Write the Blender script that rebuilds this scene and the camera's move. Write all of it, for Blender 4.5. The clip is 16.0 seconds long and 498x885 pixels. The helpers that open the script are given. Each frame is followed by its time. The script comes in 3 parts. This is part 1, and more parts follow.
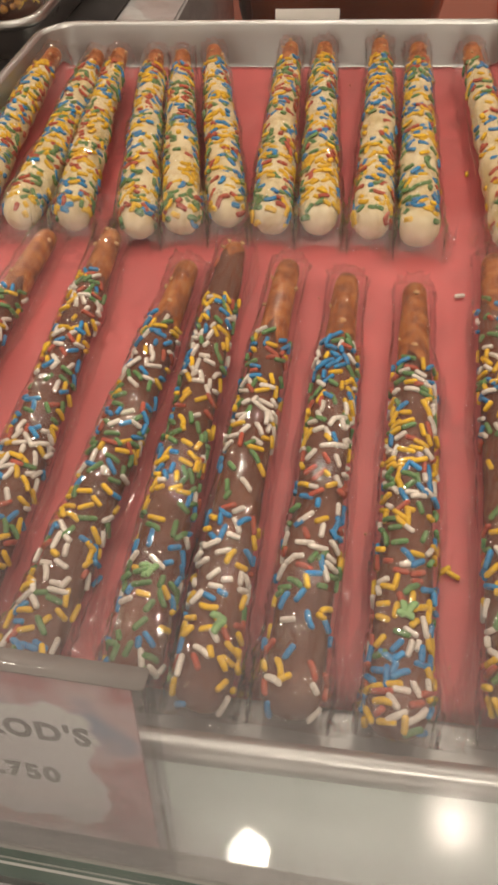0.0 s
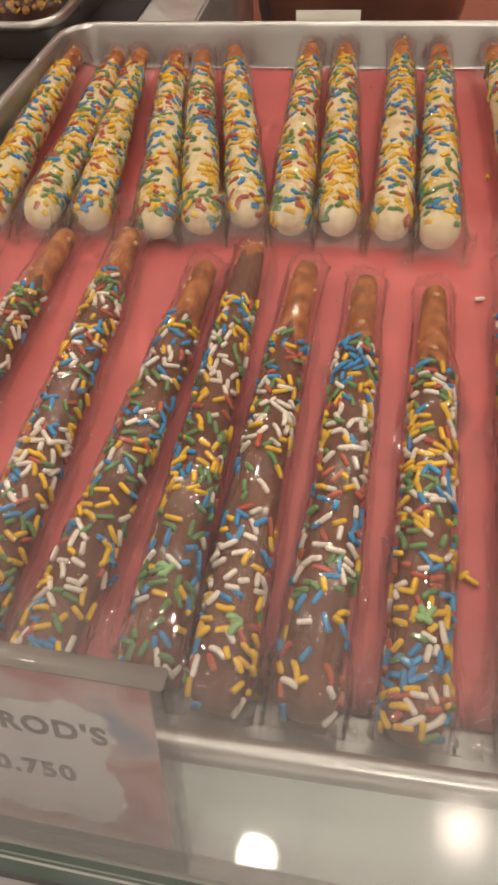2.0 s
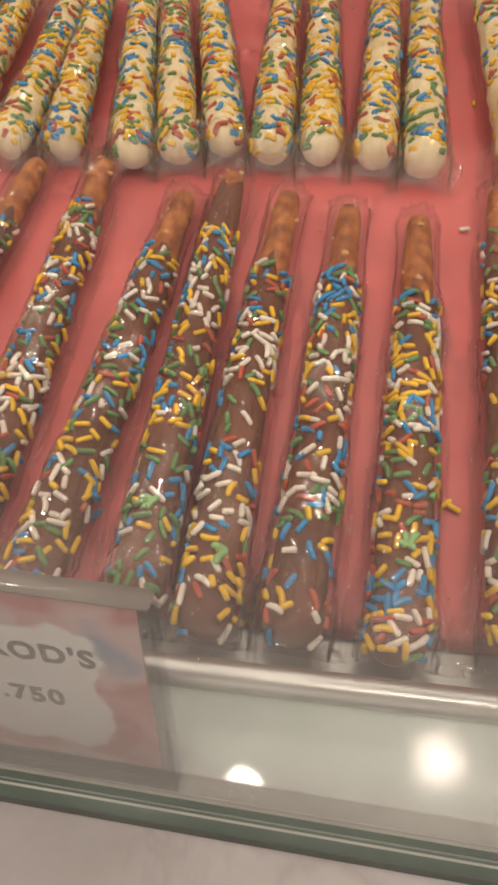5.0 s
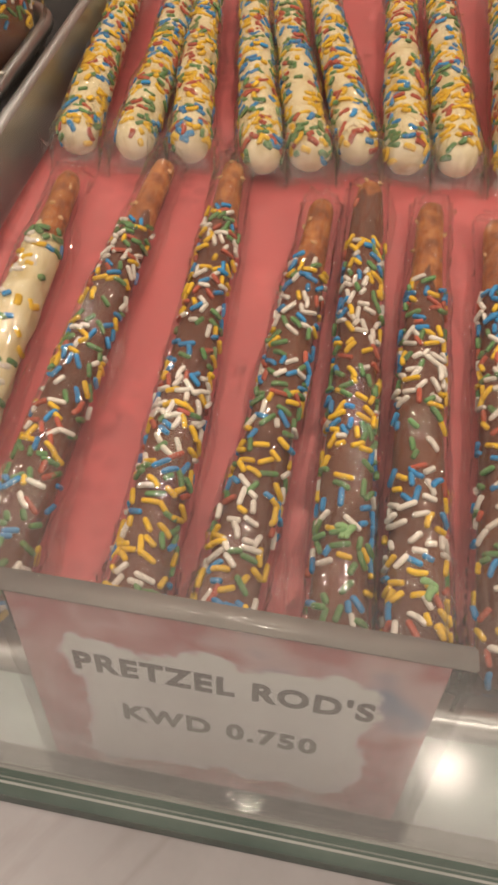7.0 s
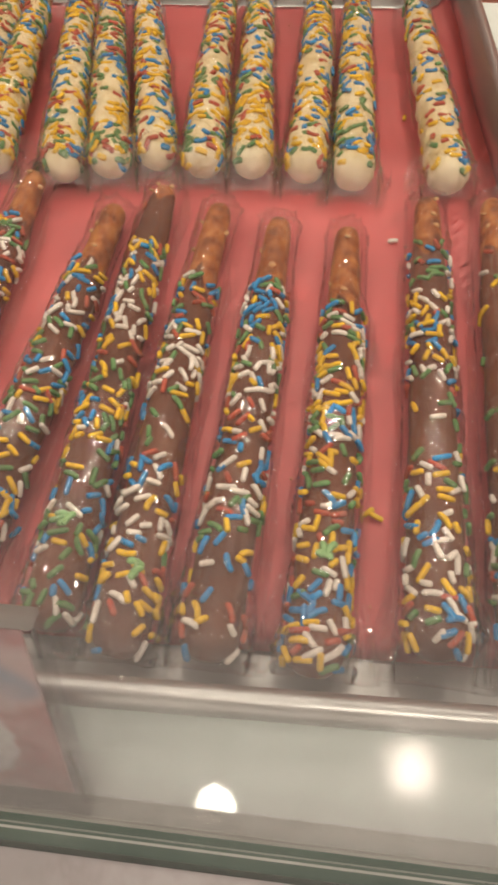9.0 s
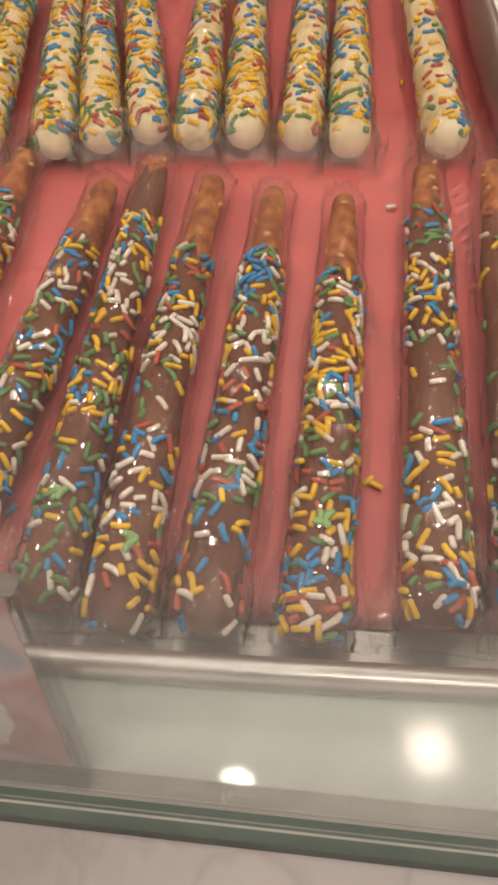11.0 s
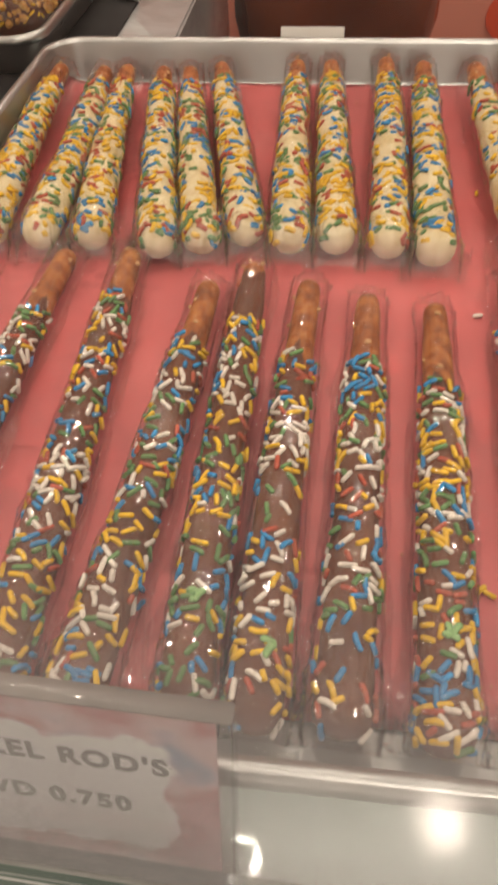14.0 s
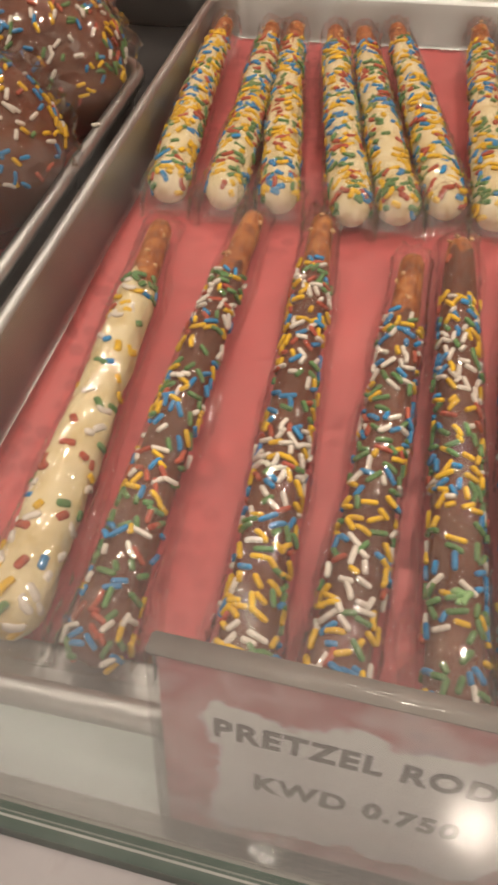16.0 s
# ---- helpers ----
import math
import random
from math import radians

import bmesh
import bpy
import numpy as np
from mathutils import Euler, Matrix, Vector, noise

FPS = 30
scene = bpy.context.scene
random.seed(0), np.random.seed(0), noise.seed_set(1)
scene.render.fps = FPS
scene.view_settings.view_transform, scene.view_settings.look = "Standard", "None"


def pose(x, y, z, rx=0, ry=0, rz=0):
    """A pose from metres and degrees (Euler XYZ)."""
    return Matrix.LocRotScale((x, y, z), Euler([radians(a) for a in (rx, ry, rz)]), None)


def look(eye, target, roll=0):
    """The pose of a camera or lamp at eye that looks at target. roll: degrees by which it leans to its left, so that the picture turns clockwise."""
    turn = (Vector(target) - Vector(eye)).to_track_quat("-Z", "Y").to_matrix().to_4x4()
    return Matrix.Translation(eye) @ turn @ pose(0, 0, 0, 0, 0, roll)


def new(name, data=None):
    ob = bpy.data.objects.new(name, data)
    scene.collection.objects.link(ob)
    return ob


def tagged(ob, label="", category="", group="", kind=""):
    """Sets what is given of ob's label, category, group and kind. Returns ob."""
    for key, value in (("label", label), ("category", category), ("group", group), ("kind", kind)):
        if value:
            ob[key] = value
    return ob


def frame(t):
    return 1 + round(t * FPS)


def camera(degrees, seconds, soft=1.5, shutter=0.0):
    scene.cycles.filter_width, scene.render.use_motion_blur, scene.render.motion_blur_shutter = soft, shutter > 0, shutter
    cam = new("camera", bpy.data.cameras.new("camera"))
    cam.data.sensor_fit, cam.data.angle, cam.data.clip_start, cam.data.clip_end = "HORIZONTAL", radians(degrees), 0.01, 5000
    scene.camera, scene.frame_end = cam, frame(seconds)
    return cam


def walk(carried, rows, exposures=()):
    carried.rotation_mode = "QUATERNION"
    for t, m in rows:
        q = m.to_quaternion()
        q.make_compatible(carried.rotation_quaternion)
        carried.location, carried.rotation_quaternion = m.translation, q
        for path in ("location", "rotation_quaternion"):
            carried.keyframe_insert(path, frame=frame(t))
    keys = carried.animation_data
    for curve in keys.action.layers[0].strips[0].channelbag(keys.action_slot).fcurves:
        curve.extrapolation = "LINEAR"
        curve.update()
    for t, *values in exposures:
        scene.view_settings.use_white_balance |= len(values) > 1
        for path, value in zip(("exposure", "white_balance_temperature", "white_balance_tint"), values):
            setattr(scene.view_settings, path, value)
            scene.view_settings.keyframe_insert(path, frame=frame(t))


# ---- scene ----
# ---- camera ----
cam = camera(40.84, 16.0, soft=3.0, shutter=0.5)
PATH = [
    (0, (0.05674, -0.04270, 0.18819), (-0.1794, 1.2231, -1.3422), -4.17),
    (0.5, (0.05669, -0.04274, 0.18720), (-0.1647, 1.2132, -1.3534), -3.47),
    (1, (0.05559, -0.04262, 0.18748), (-0.1597, 1.2165, -1.3515), -3.30),
    (1.5, (0.05575, -0.04275, 0.18646), (-0.1985, 1.2182, -1.3450), -4.13),
    (2, (0.05471, -0.04261, 0.18766), (-0.2166, 1.2214, -1.3383), -4.53),
    (2.5, (0.05460, -0.04280, 0.18661), (-0.1968, 1.2236, -1.3408), -4.00),
    (3, (0.05542, -0.04266, 0.18491), (-0.1773, 1.2175, -1.3506), -3.41),
    (5.3, (0.05399, -0.04559, 0.18095), (-0.1435, 1.0969, -1.4487), -3.40),
    (5.5, (0.04275, -0.04486, 0.17917), (-0.1442, 1.0941, -1.4542), -2.34),
    (6, (0.02024, -0.04177, 0.18550), (-0.1935, 1.1141, -1.4326), -3.00),
    (6.5, (0.00034, -0.04194, 0.18583), (-0.1970, 1.1143, -1.4341), -1.64),
    (7, (-0.00285, -0.04194, 0.18147), (-0.2081, 1.1066, -1.4429), -1.79),
    (7.5, (0.01014, -0.04196, 0.18097), (-0.2188, 1.1370, -1.4183), -1.91),
    (8, (0.03340, -0.04232, 0.17986), (-0.1421, 1.1776, -1.3952), -0.04),
    (8.5, (0.05431, -0.04317, 0.17850), (-0.1024, 1.1661, -1.4068), -0.47),
    (9, (0.06923, -0.04348, 0.18044), (-0.0491, 1.1515, -1.4189), -1.27),
    (9.2, (0.07251, -0.04393, 0.18006), (-0.0395, 1.1461, -1.4235), -1.52),
    (11.3, (0.07443, -0.04498, 0.17392), (-0.0847, 1.1065, -1.4536), -4.61),
    (11.5, (0.06901, -0.04477, 0.17480), (-0.0954, 1.1005, -1.4565), -4.57),
    (12, (0.05601, -0.04389, 0.17862), (-0.1430, 1.1202, -1.4355), -5.02),
    (12.5, (0.04733, -0.04265, 0.19069), (-0.1659, 1.1838, -1.3747), -5.20),
    (13, (0.04341, -0.04135, 0.20358), (-0.1123, 1.3143, -1.2586), -2.22),
    (13.5, (0.03950, -0.04136, 0.20722), (-0.1010, 1.3168, -1.2542), -0.80),
    (14, (0.03855, -0.04209, 0.19651), (-0.1467, 1.2355, -1.3311), -2.83),
    (14.5, (0.02644, -0.04238, 0.19190), (-0.1818, 1.1984, -1.3628), -2.75),
    (15, (0.00906, -0.04222, 0.18905), (-0.2141, 1.1908, -1.3698), -1.98),
    (15.5, (-0.01005, -0.04140, 0.18652), (-0.2728, 1.1962, -1.3625), -2.24),
    (16, (-0.02848, -0.04074, 0.18403), (-0.3204, 1.1783, -1.3744), -2.27),
]
walk(cam, [(t, look(eye, target, roll)) for t, eye, target, roll in PATH], exposures=[(0.0, 0.17), (3.0, 0.17), (5.5, 0.22), (9.0, 0.24), (12.5, 0.19), (13.5, 0.26), (14.0, 0.29), (15.0, 0.28), (16.0, 0.26)])

# ---- light ----
world = bpy.data.worlds.new("room_air")
scene.world = world
world.use_nodes = True
world.node_tree.nodes["Background"].inputs[0].default_value = (1.0, 0.77, 0.67, 1)
world.node_tree.nodes["Background"].inputs[1].default_value = 1.5

CEILING = 2.30
# First two show mirrored; the rest are unseen, added for fill and film glints.
LAMPS = [(-0.105, 0.305), (0.515, -0.56), (-0.95, 0.55), (1.25, -0.35), (-1.5, -0.5), (-0.12, 1.45), (0.30, 2.05), (-0.62, 2.2), (0.85, 1.35),
         (-2.0, -1.4), (2.2, -1.8), (-2.4, 0.2), (2.4, -0.6), (1.9, 0.9), (-1.7, 1.6), (1.6, 2.4), (-1.7, 2.9), (0.2, 3.1)]
LAMP_WATTS = 6.5


def ceiling_lamp(x, y, size=1.0):
    data = bpy.data.lights.new("lamp_light", "AREA")
    data.shape, data.size, data.energy, data.color = "DISK", 0.13 * size, LAMP_WATTS * (1.0 if size == 1.0 else 2.4), (1.0, 0.835, 0.71)
    ob = new("lamp_light", data)
    ob.matrix_world = look((x, y, CEILING - 0.012), (x, y, 0))
    return ob


# ---- materials ----
def nodes_of(name):
    m = bpy.data.materials.new(name)
    m.use_nodes = True
    return m, m.node_tree.nodes, m.node_tree.links, m.node_tree.nodes["Principled BSDF"]


def coords(n, l, scale, kind="Object"):
    tc, mp = n.new("ShaderNodeTexCoord"), n.new("ShaderNodeMapping")
    mp.inputs["Scale"].default_value = (scale,) * 3 if isinstance(scale, (int, float)) else scale
    own, shift = n.new("ShaderNodeObjectInfo"), n.new("ShaderNodeVectorMath")
    shift.operation = "MULTIPLY_ADD"
    l.new(own.outputs["Random"], shift.inputs[0])
    shift.inputs[1].default_value = (3.0, 5.0, 7.0)
    l.new(tc.outputs[kind], shift.inputs[2])
    l.new(shift.outputs["Vector"], mp.inputs["Vector"])
    return mp.outputs["Vector"]


def noise_node(n, l, vec, scale, detail=4.0, rough=0.55):
    t = n.new("ShaderNodeTexNoise")
    t.inputs["Scale"].default_value, t.inputs["Detail"].default_value, t.inputs["Roughness"].default_value = scale, detail, rough
    l.new(vec, t.inputs["Vector"])
    return t.outputs["Fac"]


def ramp(n, l, fac, stops):
    r = n.new("ShaderNodeValToRGB")
    while len(r.color_ramp.elements) < len(stops):
        r.color_ramp.elements.new(0.5)
    for e, (p, c) in zip(r.color_ramp.elements, stops):
        e.position, e.color = p, (*c, 1)
    l.new(fac, r.inputs["Fac"])
    return r.outputs["Color"]


def bump(n, l, height, strength, distance, into):
    b = n.new("ShaderNodeBump")
    b.inputs["Strength"].default_value, b.inputs["Distance"].default_value = strength, distance
    l.new(height, b.inputs["Height"])
    l.new(b.outputs["Normal"], into.inputs["Normal"])


def mixed(n, l, fac, a, b, mode="MIX"):
    m = n.new("ShaderNodeMix")
    m.data_type, m.blend_type = "RGBA", mode
    for value, slot in ((fac, 0), (a, 6), (b, 7)):
        if hasattr(value, "links"):
            l.new(value, m.inputs[slot])
        else:
            m.inputs[slot].default_value = value if slot == 0 else (*value, 1)
    return m.outputs[2]


def surface(name, stops, scale=60.0, rough=0.5, metal=0.0, bumps=0.15, dist=0.0004, fine=300.0, spec=0.5, coat=0.0, sss=0.0):
    """A mottled surface: one wide variation of colour, one fine relief."""
    m, n, l, p = nodes_of(name)
    v = coords(n, l, 1.0)
    wide, small = noise_node(n, l, v, scale), noise_node(n, l, v, fine, 3.0)
    l.new(ramp(n, l, wide, stops), p.inputs["Base Color"])
    p.inputs["Roughness"].default_value, p.inputs["Metallic"].default_value = rough, metal
    p.inputs["Specular IOR Level"].default_value, p.inputs["Coat Weight"].default_value = spec, coat
    p.inputs["Coat Roughness"].default_value = 0.08
    if sss:
        p.inputs["Subsurface Weight"].default_value, p.inputs["Subsurface Scale"].default_value = sss, 0.002
    bump(n, l, small, bumps, dist, p)
    return m


def paper_material():
    """Pink paper, uneven in tone, with darker grease spots."""
    m, n, l, p = nodes_of("pink_paper")
    v = coords(n, l, 1.0)
    wide, fine, patch = noise_node(n, l, v, 20.0), noise_node(n, l, v, 65.0, 3.0), noise_node(n, l, v, 9.0, 2.0)
    tone = ramp(n, l, wide, [(0.3, (0.70, 0.175, 0.178)), (0.55, (0.78, 0.207, 0.21)), (0.8, (0.83, 0.245, 0.245))])
    spot = n.new("ShaderNodeTexVoronoi")
    spot.inputs["Scale"].default_value = 130.0
    l.new(v, spot.inputs["Vector"])
    dots = ramp(n, l, spot.outputs["Distance"], [(0.30, (1, 1, 1)), (0.52, (0, 0, 0))])
    where = ramp(n, l, patch, [(0.36, (0, 0, 0)), (0.52, (0.5, 0.5, 0.5))])
    tc, sep, side = n.new("ShaderNodeTexCoord"), n.new("ShaderNodeSeparateXYZ"), n.new("ShaderNodeMapRange")
    l.new(tc.outputs["Object"], sep.inputs[0])
    l.new(sep.outputs[0], side.inputs["Value"])
    side.inputs["From Min"].default_value, side.inputs["From Max"].default_value = -0.03, -0.075
    both = mixed(n, l, 1.0, mixed(n, l, 1.0, dots, where, "MULTIPLY"), side.outputs["Result"], "MULTIPLY")
    l.new(mixed(n, l, both, tone, (0.50, 0.115, 0.125)), p.inputs["Base Color"])
    p.inputs["Roughness"].default_value = 0.40
    bump(n, l, fine, 0.25, 0.0006, p)
    return m


MILK = surface("milk_chocolate", [(0.3, (0.085, 0.028, 0.016)), (0.55, (0.145, 0.052, 0.030)), (0.8, (0.205, 0.086, 0.052))], 45, 0.55, bumps=0.3, dist=0.0008, fine=140, spec=0.22)
WHITE = surface("white_chocolate", [(0.3, (0.56, 0.43, 0.21)), (0.5, (0.70, 0.59, 0.36)), (0.75, (0.79, 0.71, 0.50))], 75, 0.55, bumps=0.5, dist=0.0012, fine=160, spec=0.25)
CRUST = surface("pretzel_crust", [(0.3, (0.14, 0.036, 0.009)), (0.5, (0.33, 0.10, 0.022)), (0.7, (0.53, 0.22, 0.062))], 150, 0.5, bumps=0.5, dist=0.001, fine=420, spec=0.3)
SALT = surface("baked_salt", [(0.3, (0.50, 0.26, 0.10)), (0.7, (0.66, 0.42, 0.2))], 300, 0.4)
CRUMB = surface("toasted_crumb", [(0.3, (0.42, 0.17, 0.03)), (0.55, (0.62, 0.33, 0.07)), (0.75, (0.72, 0.50, 0.2))], 150, 0.7, bumps=0.8, dist=0.002, fine=500)
PAPER_PINK = paper_material()
SUGAR = {
    "white": surface("sugar_white", [(0.3, (0.62, 0.56, 0.50)), (0.7, (0.76, 0.70, 0.63))], 400, 0.6, spec=0.12),
    "yellow": surface("sugar_yellow", [(0.3, (0.66, 0.39, 0.020)), (0.7, (0.78, 0.50, 0.05))], 400, 0.6, spec=0.12),
    "blue": surface("sugar_blue", [(0.3, (0.025, 0.19, 0.43)), (0.7, (0.06, 0.27, 0.53))], 400, 0.6, spec=0.12),
    "green": surface("sugar_green", [(0.3, (0.09, 0.195, 0.07)), (0.7, (0.16, 0.28, 0.12))], 400, 0.6, spec=0.12),
    "red": surface("sugar_red", [(0.3, (0.36, 0.07, 0.045)), (0.7, (0.46, 0.12, 0.075))], 400, 0.6, spec=0.12),
    "pale_green": surface("sugar_pale_green", [(0.3, (0.19, 0.34, 0.14)), (0.7, (0.27, 0.42, 0.2))], 400, 0.6, spec=0.12),
}
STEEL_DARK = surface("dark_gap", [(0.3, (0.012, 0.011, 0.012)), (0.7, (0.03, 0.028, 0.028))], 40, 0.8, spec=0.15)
PLASTER = surface("plaster", [(0.3, (0.70, 0.63, 0.57)), (0.7, (0.78, 0.71, 0.65))], 3, 0.8)
FLOOR_TILE = surface("floor_stone", [(0.3, (0.055, 0.045, 0.04)), (0.7, (0.085, 0.07, 0.06))], 4, 0.5)
WALL_PINK = surface("terracotta_paint", [(0.3, (0.52, 0.195, 0.14)), (0.7, (0.59, 0.235, 0.175))], 6, 0.6, bumps=0.1)
DOT_RED = surface("red_dot_paint", [(0.3, (0.52, 0.05, 0.012)), (0.7, (0.58, 0.07, 0.018))], 30, 0.6)
DOT_ORANGE = surface("orange_dot_paint", [(0.3, (0.62, 0.17, 0.07)), (0.7, (0.68, 0.21, 0.09))], 30, 0.6)
DOT_GOLD = surface("gold_dot_paint", [(0.3, (0.5, 0.22, 0.02)), (0.7, (0.58, 0.27, 0.03))], 30, 0.6)
VASE_GLAZE = surface("brown_glaze", [(0.3, (0.055, 0.010, 0.003)), (0.55, (0.10, 0.020, 0.007)), (0.8, (0.15, 0.038, 0.014))], 9, 0.14, bumps=0.3, dist=0.01, fine=9, spec=0.3, coat=0.1)
CARD = surface("white_card", [(0.3, (0.74, 0.70, 0.66)), (0.7, (0.8, 0.77, 0.73))], 80, 0.55)
INK = surface("grey_ink", [(0.3, (0.075, 0.07, 0.07)), (0.7, (0.10, 0.095, 0.095))], 200, 0.6)
FAINT_INK = surface("faint_ink", [(0.3, (0.30, 0.28, 0.27)), (0.7, (0.36, 0.34, 0.33))], 200, 0.6)
LAMP_TRIM = surface("lamp_trim_white", [(0.3, (0.75, 0.74, 0.72)), (0.7, (0.8, 0.79, 0.77))], 20, 0.4)


def metal_material():
    m, n, l, p = nodes_of("brushed_aluminium")
    v = coords(n, l, (4.0, 260.0, 260.0))
    streak = noise_node(n, l, v, 6.0, 3.0)
    v2 = coords(n, l, 1.0)
    cloud, scratch = noise_node(n, l, v2, 18.0, 5.0), noise_node(n, l, v2, 320.0, 2.0)
    l.new(ramp(n, l, cloud, [(0.3, (0.33, 0.328, 0.325)), (0.7, (0.47, 0.468, 0.46))]), p.inputs["Base Color"])
    p.inputs["Metallic"].default_value = 1.0
    r = n.new("ShaderNodeMapRange")
    r.inputs["To Min"].default_value, r.inputs["To Max"].default_value = 0.27, 0.46
    l.new(cloud, r.inputs["Value"])
    l.new(r.outputs["Result"], p.inputs["Roughness"])
    add = n.new("ShaderNodeMath")
    l.new(streak, add.inputs[0])
    l.new(scratch, add.inputs[1])
    bump(n, l, add.outputs[0], 0.12, 0.0004, p)
    return m


def marble_material():
    m, n, l, p = nodes_of("veined_marble")
    v = coords(n, l, 1.0)
    big = noise_node(n, l, v, 7.0, 8.0, 0.62)
    vein = n.new("ShaderNodeTexNoise")
    vein.inputs["Scale"].default_value, vein.inputs["Detail"].default_value, vein.inputs["Distortion"].default_value = 11.0, 6.0, 1.6
    l.new(v, vein.inputs["Vector"])
    base = ramp(n, l, big, [(0.3, (0.225, 0.22, 0.22)), (0.5, (0.30, 0.30, 0.305)), (0.75, (0.38, 0.38, 0.385))])
    lines = ramp(n, l, vein.outputs["Fac"], [(0.46, (0, 0, 0)), (0.5, (0.4, 0.4, 0.4)), (0.54, (0, 0, 0))])
    l.new(mixed(n, l, lines, base, (0.215, 0.20, 0.20)), p.inputs["Base Color"])
    p.inputs["Roughness"].default_value = 0.075
    return m


def shelf_material():
    m, n, l, p = nodes_of("white_backed_glass")
    v = coords(n, l, 1.0)
    smear = noise_node(n, l, v, 25.0, 5.0)
    l.new(ramp(n, l, smear, [(0.3, (0.67, 0.77, 0.75)), (0.7, (0.74, 0.84, 0.82))]), p.inputs["Base Color"])
    p.inputs["Roughness"].default_value = 0.035
    p.inputs["IOR"].default_value = 1.52
    return m


def film_material(name="clear_film", rough=0.028, crumple=0.65, base=0.11):
    """Thin clear plastic: see-through, glossier at a slant, with fine cross ripples and sharp creases."""
    m, n, l, p = nodes_of(name)
    n.remove(p)
    ripple = noise_node(n, l, coords(n, l, (1.0, 0.12, 0.12)), 330.0, 2.0)
    fold = n.new("ShaderNodeTexNoise")
    fold.inputs["Scale"].default_value, fold.inputs["Detail"].default_value, fold.inputs["Distortion"].default_value = 62.0, 2.0, 0.9
    l.new(coords(n, l, (0.45, 1.0, 1.0)), fold.inputs["Vector"])
    crease = ramp(n, l, fold.outputs["Fac"], [(0.56, (0, 0, 0)), (0.595, (1, 1, 1)), (0.63, (0, 0, 0))])
    face, clear, gloss, mix = n.new("ShaderNodeLayerWeight"), n.new("ShaderNodeBsdfTransparent"), n.new("ShaderNodeBsdfGlossy"), n.new("ShaderNodeMixShader")
    face.inputs["Blend"].default_value = 0.5
    power, share = n.new("ShaderNodeMath"), n.new("ShaderNodeMath")
    power.operation, power.inputs[1].default_value = "POWER", 5.0
    share.operation, share.inputs[1].default_value, share.inputs[2].default_value = "MULTIPLY_ADD", 0.55, base
    clear.inputs["Color"].default_value = (0.985, 0.98, 0.98, 1)
    gloss.inputs["Roughness"].default_value = rough
    fine, sharp = n.new("ShaderNodeBump"), n.new("ShaderNodeBump")
    fine.inputs["Strength"].default_value, fine.inputs["Distance"].default_value = crumple, 0.00008
    sharp.inputs["Strength"].default_value, sharp.inputs["Distance"].default_value = crumple, 0.0002
    l.new(ripple, fine.inputs["Height"])
    l.new(crease, sharp.inputs["Height"])
    l.new(fine.outputs["Normal"], sharp.inputs["Normal"])
    l.new(sharp.outputs["Normal"], gloss.inputs["Normal"])
    l.new(sharp.outputs["Normal"], face.inputs["Normal"])
    l.new(face.outputs["Facing"], power.inputs[0])
    l.new(power.outputs[0], share.inputs[0])
    l.new(share.outputs[0], mix.inputs[0])
    l.new(clear.outputs[0], mix.inputs[1])
    l.new(gloss.outputs[0], mix.inputs[2])
    l.new(mix.outputs[0], n["Material Output"].inputs["Surface"])
    return m


def pane_material():
    """Plain clear window glass."""
    m, n, l, p = nodes_of("clear_window_glass")
    n.remove(p)
    face, clear, gloss, mix = n.new("ShaderNodeLayerWeight"), n.new("ShaderNodeBsdfTransparent"), n.new("ShaderNodeBsdfGlossy"), n.new("ShaderNodeMixShader")
    power, share = n.new("ShaderNodeMath"), n.new("ShaderNodeMath")
    face.inputs["Blend"].default_value = 0.5
    power.operation, power.inputs[1].default_value = "POWER", 5.0
    share.operation, share.inputs[1].default_value, share.inputs[2].default_value = "MULTIPLY_ADD", 0.96, 0.04
    l.new(face.outputs["Facing"], power.inputs[0])
    l.new(power.outputs[0], share.inputs[0])
    clear.inputs["Color"].default_value = (0.965, 0.99, 0.97, 1)
    gloss.inputs["Roughness"].default_value = 0.02
    l.new(share.outputs[0], mix.inputs[0])
    l.new(clear.outputs[0], mix.inputs[1])
    l.new(gloss.outputs[0], mix.inputs[2])
    l.new(mix.outputs[0], n["Material Output"].inputs["Surface"])
    return m


